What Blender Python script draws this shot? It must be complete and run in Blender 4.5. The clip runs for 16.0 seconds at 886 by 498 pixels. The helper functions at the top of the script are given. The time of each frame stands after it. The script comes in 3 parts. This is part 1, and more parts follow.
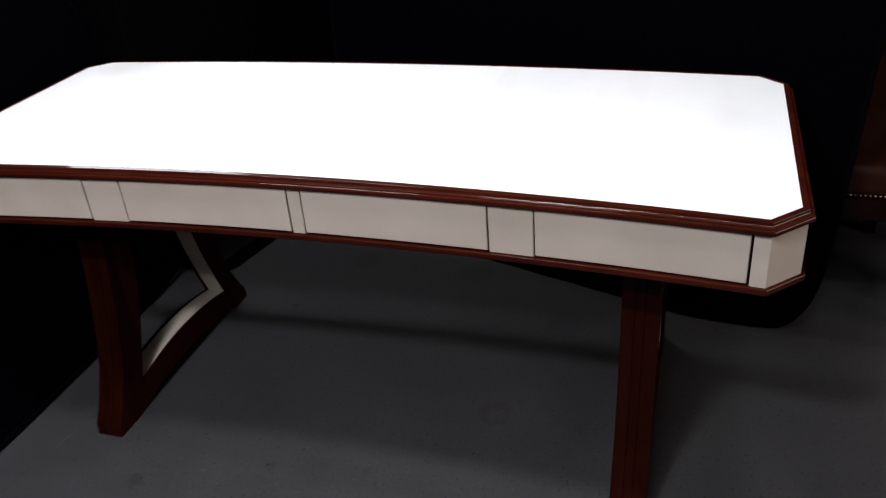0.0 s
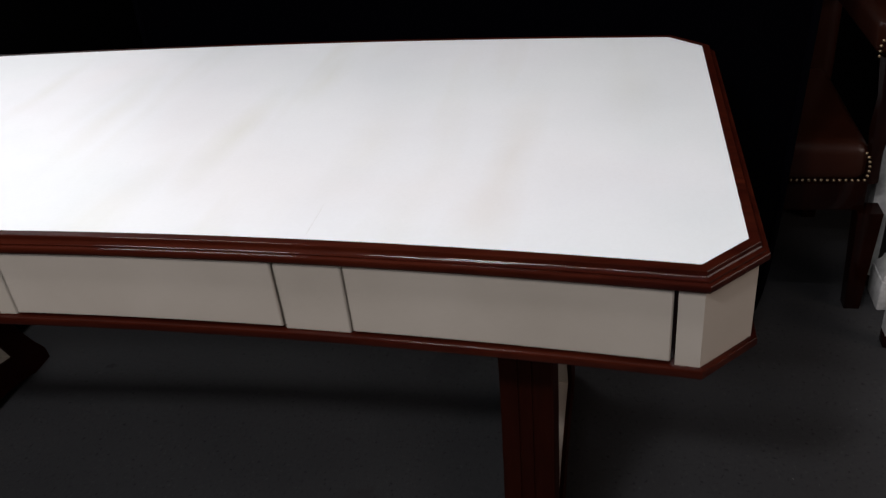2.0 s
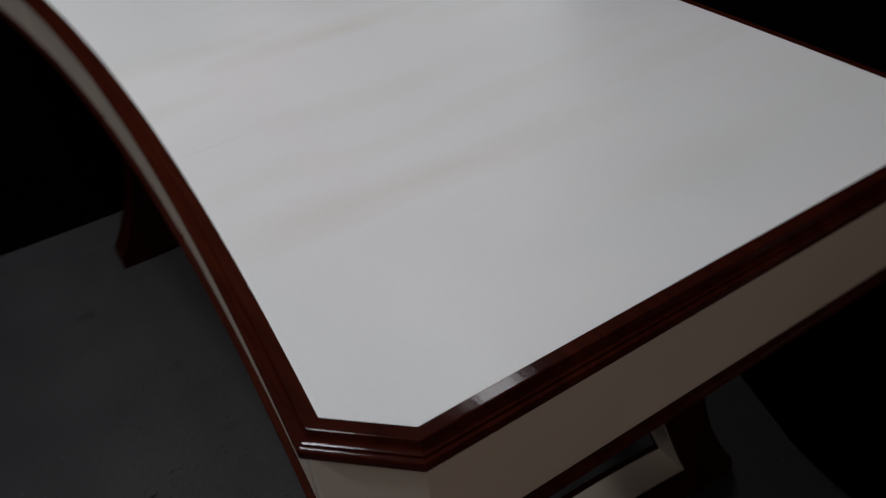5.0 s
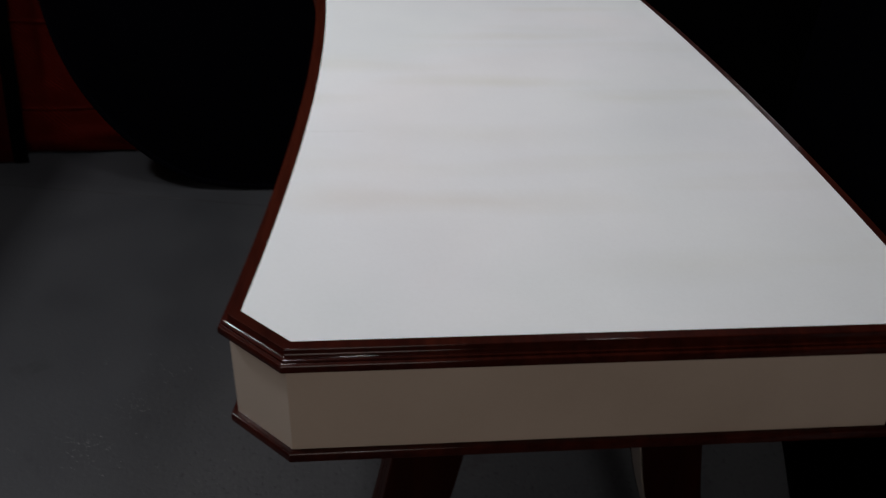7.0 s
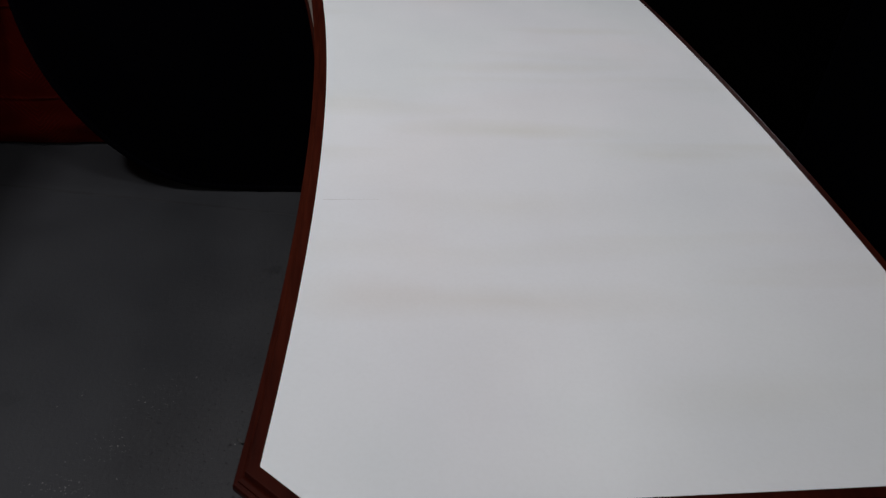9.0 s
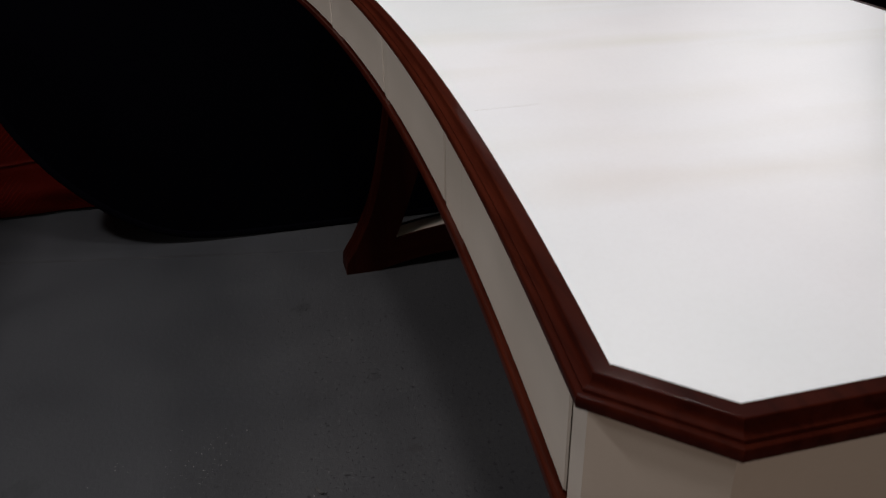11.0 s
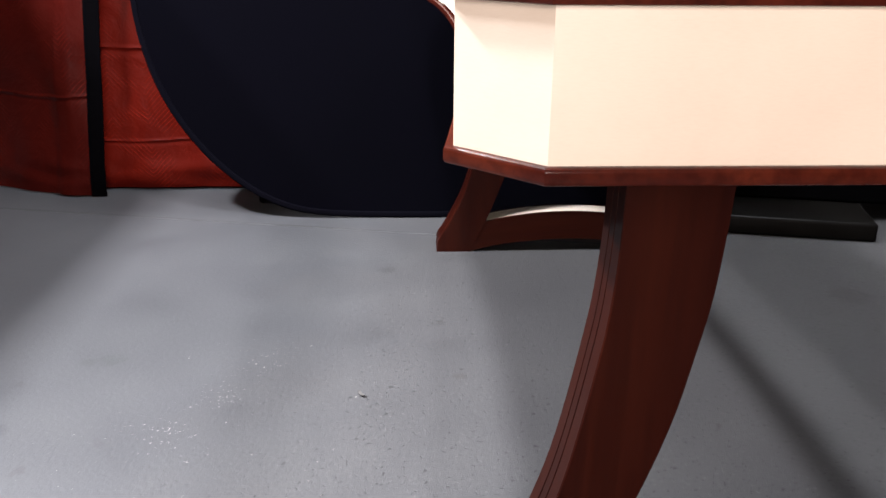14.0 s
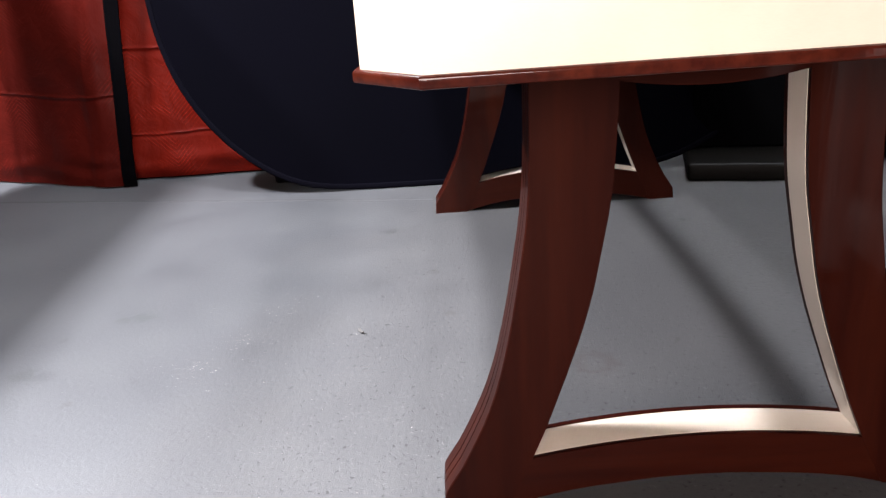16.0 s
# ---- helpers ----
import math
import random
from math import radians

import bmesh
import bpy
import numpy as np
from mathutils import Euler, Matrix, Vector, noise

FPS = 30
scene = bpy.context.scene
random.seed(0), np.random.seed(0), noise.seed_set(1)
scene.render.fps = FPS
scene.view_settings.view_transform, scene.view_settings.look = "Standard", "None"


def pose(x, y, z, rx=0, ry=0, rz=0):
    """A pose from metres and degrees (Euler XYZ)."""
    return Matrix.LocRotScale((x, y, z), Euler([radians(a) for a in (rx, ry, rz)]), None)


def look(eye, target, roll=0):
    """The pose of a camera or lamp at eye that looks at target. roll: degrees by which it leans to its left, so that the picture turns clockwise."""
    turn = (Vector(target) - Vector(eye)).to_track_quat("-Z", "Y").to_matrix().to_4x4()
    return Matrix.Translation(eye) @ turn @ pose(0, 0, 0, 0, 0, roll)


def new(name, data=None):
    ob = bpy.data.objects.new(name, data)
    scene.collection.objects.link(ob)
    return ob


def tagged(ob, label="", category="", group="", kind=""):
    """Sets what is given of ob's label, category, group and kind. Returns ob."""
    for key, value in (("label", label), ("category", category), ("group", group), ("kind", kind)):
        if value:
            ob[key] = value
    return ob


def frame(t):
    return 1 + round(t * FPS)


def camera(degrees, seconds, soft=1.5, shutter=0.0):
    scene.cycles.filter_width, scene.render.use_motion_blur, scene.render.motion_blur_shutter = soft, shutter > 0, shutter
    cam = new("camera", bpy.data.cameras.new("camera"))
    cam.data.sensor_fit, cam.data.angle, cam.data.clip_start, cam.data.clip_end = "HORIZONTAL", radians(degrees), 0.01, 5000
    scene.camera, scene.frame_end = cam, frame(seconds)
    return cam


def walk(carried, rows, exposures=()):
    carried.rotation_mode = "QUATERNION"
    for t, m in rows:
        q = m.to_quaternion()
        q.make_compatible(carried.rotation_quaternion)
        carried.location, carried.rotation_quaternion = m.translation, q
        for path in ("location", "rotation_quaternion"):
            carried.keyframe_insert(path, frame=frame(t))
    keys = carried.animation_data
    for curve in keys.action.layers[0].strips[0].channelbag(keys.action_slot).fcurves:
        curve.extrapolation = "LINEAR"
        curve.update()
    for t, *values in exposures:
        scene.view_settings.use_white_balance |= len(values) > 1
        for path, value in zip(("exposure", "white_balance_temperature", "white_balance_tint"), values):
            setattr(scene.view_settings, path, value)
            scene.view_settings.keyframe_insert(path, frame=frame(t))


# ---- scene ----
# ---- camera ----
DEG = 55.55
ROWS = [
    (0, pose(0.749, -1.634, 1.437, 60.21, 4.12, 16.35)),
    (0.5, pose(0.712, -1.510, 1.349, 60.57, 3.78, 14.89)),
    (1, pose(0.690, -1.400, 1.307, 60.36, 5.33, 11.50)),
    (1.5, pose(0.730, -1.246, 1.261, 58.96, 4.96, 9.49)),
    (2, pose(0.785, -1.088, 1.251, 58.25, 5.43, 10.09)),
    (2.5, pose(0.819, -0.995, 1.218, 56.47, 5.85, 11.52)),
    (3, pose(0.826, -0.894, 1.211, 54.18, 6.47, 11.51)),
    (3.5, pose(0.862, -0.803, 1.214, 53.61, 6.56, 14.69)),
    (4, pose(0.958, -0.724, 1.233, 52.17, 6.27, 17.31)),
    (4.5, pose(1.178, -0.559, 1.257, 50.75, 9.79, 32.33)),
    (4.7, pose(1.227, -0.516, 1.203, 52.09, 9.14, 43.94)),
    (6.8, pose(1.528, -0.236, 1.245, 57.15, -2.26, 82.61)),
    (7, pose(1.554, -0.228, 1.248, 58.94, -1.71, 84.92)),
    (7.5, pose(1.607, -0.243, 1.261, 61.40, -1.52, 86.35)),
    (8, pose(1.565, -0.239, 1.328, 61.57, -1.92, 87.95)),
    (8.2, pose(1.526, -0.235, 1.340, 59.77, -2.01, 88.05)),
    (10.3, pose(1.232, -0.457, 1.176, 56.11, -3.65, 76.59)),
    (10.5, pose(1.244, -0.480, 1.132, 58.62, -2.27, 76.35)),
    (11, pose(1.224, -0.534, 1.052, 61.75, 0.86, 75.38)),
    (11.5, pose(1.229, -0.526, 0.977, 64.65, -0.88, 76.55)),
    (12, pose(1.244, -0.488, 0.924, 67.07, 0.48, 78.54)),
    (12.5, pose(1.297, -0.469, 0.891, 68.44, 0.45, 81.53)),
    (13, pose(1.360, -0.451, 0.845, 69.30, 0.19, 83.38)),
    (13.5, pose(1.409, -0.421, 0.798, 69.43, -1.02, 85.77)),
    (14, pose(1.468, -0.396, 0.790, 69.37, -0.41, 87.62)),
    (14.5, pose(1.528, -0.361, 0.777, 69.24, 0.77, 89.14)),
    (15, pose(1.584, -0.320, 0.761, 68.76, 1.11, 89.17)),
    (15.5, pose(1.632, -0.300, 0.761, 68.72, 2.08, 88.76)),
    (16, pose(1.679, -0.291, 0.768, 68.96, 3.80, 88.98)),
]
EXPOSURES = [(0, 0.18, 6550, 17), (1, 0.05, 6550, 17), (1.5, -0.2, 6600, 17), (2, -0.55, 6650, 16), (2.5, -0.82, 6700, 16), (3, -0.88, 6750, 16), (3.5, -1.17, 6800, 16), (4, -1.38, 6700, 15),
             (4.7, -1.48, 6650, 15), (7, -1.12, 6600, 15), (8, -1.2, 6550, 15), (10.3, -1.35, 6650, 17), (11, -0.7, 6850, 17), (11.5, 0.28, 7150, 20), (12, 0.95, 7000, 20),
             (12.5, 1.48, 6850, 18), (13, 1.95, 6700, 16), (13.5, 2.4, 6600, 14), (14, 2.78, 6550, 16), (15, 3.06, 6550, 17), (16, 3.16, 6500, 16)]
cam = camera(DEG, 16.0, soft=1.3, shutter=0.5)
walk(cam, ROWS, EXPOSURES)

# ---- light ----
world = bpy.data.worlds.new("world")
scene.world = world
world.use_nodes = True
world.node_tree.nodes["Background"].inputs[0].default_value = (0.5, 0.55, 0.7, 1)
world.node_tree.nodes["Background"].inputs[1].default_value = 0.004


def tube(x, y, z, length, width, watts, colour, turn=0.0):
    """A ceiling tube light, shining down, long in x."""
    data = bpy.data.lights.new("tube_light", "AREA")
    data.shape, data.size, data.size_y, data.energy, data.color = "RECTANGLE", length, width, watts, colour
    ob = new("tube_light", data)
    ob.matrix_world = pose(x, y, z, 0, 0, turn)
    return ob


COOL = (0.93, 0.97, 1.0)
tube(-0.90, 0.77, 2.70, 0.8, 0.20, 17, COOL)
tube(0.02, -0.62, 2.70, 0.45, 0.20, 27, COOL)
tube(1.08, -0.27, 2.70, 0.20, 0.05, 7, COOL)
tube(-0.10, -2.10, 2.70, 0.34, 0.18, 64, COOL)
# Added front light; the unseen low wall cuts it off along the dim floor streak.
tube(0.20, -2.74, 2.70, 0.8, 0.12, 46, COOL)
# Broad panel, no single tube: stands in for the lights farther off.
tube(-4.10, 3.95, 2.70, 3.0, 1.7, 185, COOL)
tube(-4.75, 1.40, 2.70, 2.6, 0.30, 7, COOL)
# Unseen source, added in the east to warm and brighten the desk's end panel.
warm = bpy.data.lights.new("warm_fill", "AREA")
warm.shape, warm.size, warm.energy, warm.color = "DISK", 1.3, 22, (1.0, 0.87, 0.78)
new("warm_fill", warm).matrix_world = look((3.3, -0.50, 1.2), (0.9, -0.1, 0.6))


# ---- materials ----
def material(name):
    m = bpy.data.materials.new(name)
    m.use_nodes = True
    nt = m.node_tree
    return m, nt, nt.nodes["Principled BSDF"]


def node(nt, kind, **values):
    n = nt.nodes.new(kind)
    for key, value in values.items():
        n.inputs[key].default_value = value
    return n


def coords(nt, scale=(1, 1, 1), turn=(0, 0, 0), source="Object"):
    tc = nt.nodes.new("ShaderNodeTexCoord")
    mp = nt.nodes.new("ShaderNodeMapping")
    mp.inputs["Scale"].default_value = scale
    mp.inputs["Rotation"].default_value = turn
    nt.links.new(tc.outputs[source], mp.inputs["Vector"])
    return mp.outputs["Vector"]


def noise_at(nt, vector, scale, detail=4.0, rough=0.55, distort=0.0):
    n = node(nt, "ShaderNodeTexNoise", Scale=scale, Detail=detail, Roughness=rough, Distortion=distort)
    nt.links.new(vector, n.inputs["Vector"])
    return n.outputs["Fac"]


def ramp(nt, fac, stops):
    r = nt.nodes.new("ShaderNodeValToRGB")
    while len(r.color_ramp.elements) < len(stops):
        r.color_ramp.elements.new(0.5)
    for e, (p, c) in zip(r.color_ramp.elements, stops):
        e.position, e.color = p, (*c, 1)
    nt.links.new(fac, r.inputs["Fac"])
    return r.outputs["Color"]


def mix(nt, fac, a, b, how="MIX"):
    m = nt.nodes.new("ShaderNodeMix")
    m.data_type, m.blend_type = "RGBA", how
    for socket, value in ((m.inputs[0], fac), (m.inputs[6], a), (m.inputs[7], b)):
        if hasattr(value, "links"):
            nt.links.new(value, socket)
        else:
            socket.default_value = value if isinstance(value, float) else (*value, 1)
    return m.outputs[2]


def bump(nt, bsdf, height, strength, distance):
    b = node(nt, "ShaderNodeBump", Strength=strength, Distance=distance)
    nt.links.new(height, b.inputs["Height"])
    nt.links.new(b.outputs["Normal"], bsdf.inputs["Normal"])


def rough_from(nt, bsdf, fac, low, high):
    r = node(nt, "ShaderNodeMapRange")
    r.inputs["To Min"].default_value, r.inputs["To Max"].default_value = low, high
    nt.links.new(fac, r.inputs["Value"])
    nt.links.new(r.outputs["Result"], bsdf.inputs["Roughness"])


def mahogany(name, grain, tint=1.0, polish=0.5, haze=0.11, figure=0.7):
    """Polished red mahogany; grain is the stretch of the figure per axis."""
    m, nt, b = material(name)
    v = coords(nt, grain)
    fine = noise_at(nt, v, 60, 5, 0.65)
    broad = noise_at(nt, v, 9, 3, 0.5, 0.6)
    c1 = ramp(nt, broad, [(0.3, (0.056 * tint, 0.0076 * tint, 0.0044 * tint)), (0.7, (0.120 * tint, 0.0200 * tint, 0.0084 * tint))])
    c2 = ramp(nt, fine, [(0.36, (0.48, 0.42, 0.40)), (0.56, (1.0, 1.0, 1.0))])
    nt.links.new(mix(nt, figure, c1, c2, "MULTIPLY"), b.inputs["Base Color"])
    rough_from(nt, b, broad, 0.40, 0.55)
    b.inputs["Specular IOR Level"].default_value = 0.02
    b.inputs["Coat Weight"].default_value = polish
    b.inputs["Coat Roughness"].default_value = haze
    waves = noise_at(nt, v, 34, 3, 0.55, 0.8)
    ripple = node(nt, "ShaderNodeBump", Strength=0.05, Distance=0.002)
    nt.links.new(waves, ripple.inputs["Height"])
    nt.links.new(ripple.outputs["Normal"], b.inputs["Coat Normal"])
    return m


H = 0.770          # height of the desk's top
# tan veins across the top: x, y, half width, half length, turn, tint
VEINS = [(0.648, -0.10, 0.040, 0.26, -0.035, (0.92, 0.885, 0.83)), (0.628, -0.27, 0.05, 0.10, -0.1, (0.945, 0.91, 0.875)), (0.225, -0.02, 0.034, 0.22, -0.05, (0.90, 0.895, 0.815)),
         (0.305, 0.20, 0.03, 0.13, -0.10, (0.95, 0.94, 0.89)), (-0.03, 0.08, 0.032, 0.26, 0.06, (0.93, 0.915, 0.86)), (-0.228, 0.20, 0.03, 0.18, 0.03, (0.93, 0.92, 0.86)),
         (-0.637, -0.05, 0.05, 0.25, 0.02, (0.90, 0.895, 0.82)), (0.44, -0.05, 0.05, 0.20, -0.04, (0.955, 0.945, 0.91)), (-0.42, 0.02, 0.04, 0.22, 0.05, (0.94, 0.93, 0.88)),
         (0.80, 0.12, 0.05, 0.16, 0.1, (0.96, 0.95, 0.915)), (-0.80, 0.05, 0.04, 0.2, 0.03, (0.94, 0.93, 0.88))]


def parchment(name, sheen):
    """Lacquered ivory vellum with faint tan veins and sheets of slightly different tone."""
    m, nt, b = material(name)
    v = coords(nt, (5.0, 0.75, 1.0), (0, 0, -0.10))
    veins = noise_at(nt, v, 1.15, 3, 0.45, 0.25)
    cloud = noise_at(nt, coords(nt), 3.1, 4, 0.55)
    pores = noise_at(nt, coords(nt), 210, 3, 0.6)
    base = ramp(nt, cloud, [(0.3, (0.80, 0.805, 0.81)), (0.7, (0.865, 0.865, 0.86))])
    vein = ramp(nt, veins, [(0.53, (1, 1, 1)), (0.63, (0.965, 0.955, 0.925)), (0.70, (0.98, 0.975, 0.96))])
    grain = ramp(nt, pores, [(0.3, (0.985, 0.983, 0.98)), (0.6, (1, 1, 1))])
    sheet = ramp(nt, noise_at(nt, coords(nt), 1.6, 3, 0.5, 0.4), [(0.36, (0.965, 0.985, 0.975)), (0.50, (1, 1, 1)), (0.64, (1.0, 0.975, 0.965))])
    c = mix(nt, 1.0, mix(nt, 1.0, mix(nt, 1.0, base, sheet, "MULTIPLY"), vein, "MULTIPLY"), grain, "MULTIPLY")
    wander = node(nt, "ShaderNodeTexNoise", Scale=7.0, Detail=3.0)
    nt.links.new(coords(nt, (1.0, 0.5, 1.0)), wander.inputs["Vector"])
    shift = nt.nodes.new("ShaderNodeVectorMath")
    shift.operation = "MULTIPLY_ADD"
    shift.inputs[1].default_value, shift.inputs[2].default_value = (0.07, 0.12, 0), (-0.035, -0.06, 0)
    nt.links.new(wander.outputs["Color"], shift.inputs[0])
    moved = nt.nodes.new("ShaderNodeVectorMath")
    nt.links.new(coords(nt), moved.inputs[0])
    nt.links.new(shift.outputs["Vector"], moved.inputs[1])
    for x, y, wide, long, turn, colour in VEINS:
        away = nt.nodes.new("ShaderNodeVectorMath")
        away.operation = "SUBTRACT"
        away.inputs[1].default_value = (x + 0.012, y, H)
        nt.links.new(moved.outputs["Vector"], away.inputs[0])
        mp = node(nt, "ShaderNodeMapping")
        mp.vector_type = "TEXTURE"
        mp.inputs["Rotation"].default_value = (0, 0, turn)
        mp.inputs["Scale"].default_value = (wide, long, 1.0)
        nt.links.new(away.outputs["Vector"], mp.inputs["Vector"])
        far = nt.nodes.new("ShaderNodeVectorMath")
        far.operation = "LENGTH"
        nt.links.new(mp.outputs["Vector"], far.inputs[0])
        c = mix(nt, 1.0, c, ramp(nt, far.outputs["Value"], [(0.0, tuple(0.35 + 0.65 * k for k in colour)), (0.35, tuple(0.6 + 0.4 * k for k in colour)), (1.0, (1, 1, 1))]), "MULTIPLY")
    nt.links.new(c, b.inputs["Base Color"])
    rough_from(nt, b, cloud, sheen - 0.05, sheen + 0.06)
    b.inputs["Specular IOR Level"].default_value = 0.30
    b.inputs["Coat Weight"].default_value = 0.11
    b.inputs["Coat Roughness"].default_value = 0.22
    bump(nt, b, cloud, 0.06, 0.004)
    return m


def veneer(name):
    """Cream vellum on the apron and the leg frames."""
    m, nt, b = material(name)
    info = nt.nodes.new("ShaderNodeObjectInfo")
    cloud = noise_at(nt, coords(nt, (1, 1, 1)), 6, 4, 0.55)
    pores = noise_at(nt, coords(nt, (1, 1, 6)), 160, 3, 0.6)
    base = ramp(nt, cloud, [(0.3, (0.402, 0.348, 0.292)), (0.7, (0.458, 0.401, 0.342))])
    tone = ramp(nt, info.outputs["Random"], [(0.0, (0.93, 0.93, 0.91)), (1.0, (1, 1, 1))])
    grain = ramp(nt, pores, [(0.3, (0.975, 0.97, 0.96)), (0.6, (1, 1, 1))])
    nt.links.new(mix(nt, 1.0, mix(nt, 1.0, base, tone, "MULTIPLY"), grain, "MULTIPLY"), b.inputs["Base Color"])
    rough_from(nt, b, cloud, 0.28, 0.42)
    b.inputs["Coat Weight"].default_value = 0.25
    b.inputs["Coat Roughness"].default_value = 0.18
    return m


def cloth(name, low, high, rough, scale=420.0, sheen=0.0, bumps=0.25, gloss=0.08):
    m, nt, b = material(name)
    weave = noise_at(nt, coords(nt), scale, 3, 0.6)
    cloud = noise_at(nt, coords(nt), 3.0, 4, 0.6)
    nt.links.new(mix(nt, weave, ramp(nt, cloud, [(0.3, low), (0.7, high)]), tuple(0.75 * h for h in high)), b.inputs["Base Color"])
    rough_from(nt, b, cloud, rough - 0.06, rough + 0.06)
    b.inputs["Sheen Weight"].default_value = sheen
    b.inputs["Specular IOR Level"].default_value = gloss
    bump(nt, b, weave, bumps, 0.0008)
    return m


def quilt_cloth(name, low, high):
    """Thin coated nylon: fine slanting weave lines that come and go, and a soft crumple."""
    m, nt, b = material(name)
    v = coords(nt)
    cloud = noise_at(nt, v, 4.0, 5, 0.6)
    crumple = noise_at(nt, v, 11, 5, 0.6, 0.5)
    split = nt.nodes.new("ShaderNodeSeparateXYZ")
    nt.links.new(v, split.inputs[0])

    def calc(how, a, b):
        m = nt.nodes.new("ShaderNodeMath")
        m.operation = how
        for k, value in enumerate((a, b)):
            if hasattr(value, "links"):
                nt.links.new(value, m.inputs[k])
            else:
                m.inputs[k].default_value = value
        return m.outputs[0]

    # slanting rows of stitches that meet in chevrons along upright seams
    slope = calc("ADD", split.outputs["Z"], calc("PINGPONG", split.outputs["Y"], 0.11))
    slope = calc("ADD", slope, calc("MULTIPLY", noise_at(nt, v, 9.0, 3, 0.5), 0.035))
    rows = calc("SINE", calc("MULTIPLY", slope, 2 * math.pi / 0.0155), 0.0)
    lines = ramp(nt, rows, [(0.55, (0, 0, 0)), (0.95, (1, 1, 1))])
    patch = ramp(nt, noise_at(nt, v, 6.5, 4, 0.65, 0.6), [(0.46, (0, 0, 0)), (0.64, (0.85, 0.85, 0.85))])
    seams = mix(nt, 1.0, lines, patch, "MULTIPLY")
    base = mix(nt, 0.5, ramp(nt, cloud, [(0.3, low), (0.7, high)]), ramp(nt, crumple, [(0.3, low), (0.7, high)]))
    nt.links.new(mix(nt, seams, base, tuple(min(1.0, 1.9 * h) for h in high)), b.inputs["Base Color"])
    rough_from(nt, b, crumple, 0.34, 0.50)
    b.inputs["Specular IOR Level"].default_value = 0.045
    bump(nt, b, mix(nt, 0.08, crumple, seams), 0.70, 0.009)
    return m


# x, y, radius, ring or blot, tint
STAINS = [(0.312, -0.038, 0.040, True, (0.80, 0.72, 0.72)), (0.421, 0.388, 0.055, False, (0.74, 0.73, 0.75)), (-0.297, 0.637, 0.045, False, (0.72, 0.66, 0.68)),
          (0.094, 0.628, 0.055, False, (0.76, 0.72, 0.73)), (-0.421, 0.334, 0.012, False, (0.45, 0.45, 0.46)), (-0.483, -0.449, 0.020, False, (0.74, 0.74, 0.74)),
          (0.216, -1.140, 0.024, False, (0.72, 0.74, 0.72)), (0.225, -1.095, 0.020, False, (0.70, 0.70, 0.72)), (-0.022, -0.980, 0.022, False, (0.76, 0.79, 0.77)), (-0.016, -1.025, 0.016, False, (0.78, 0.80, 0.78)), (0.247, 0.131, 0.010, False, (0.6, 0.56, 0.56)),
          (-0.180, -0.330, 0.014, False, (0.80, 0.79, 0.78)), (0.060, -0.300, 0.011, False, (0.82, 0.79, 0.77)), (0.336, -1.004, 0.009, False, (0.72, 0.71, 0.70)), (0.070, -1.120, 0.009, False, (0.70, 0.70, 0.70))]


SANDY = (0.20, 1.0, 0.0, -0.62)      # the worn side of the floor: its direction, and how far along it starts


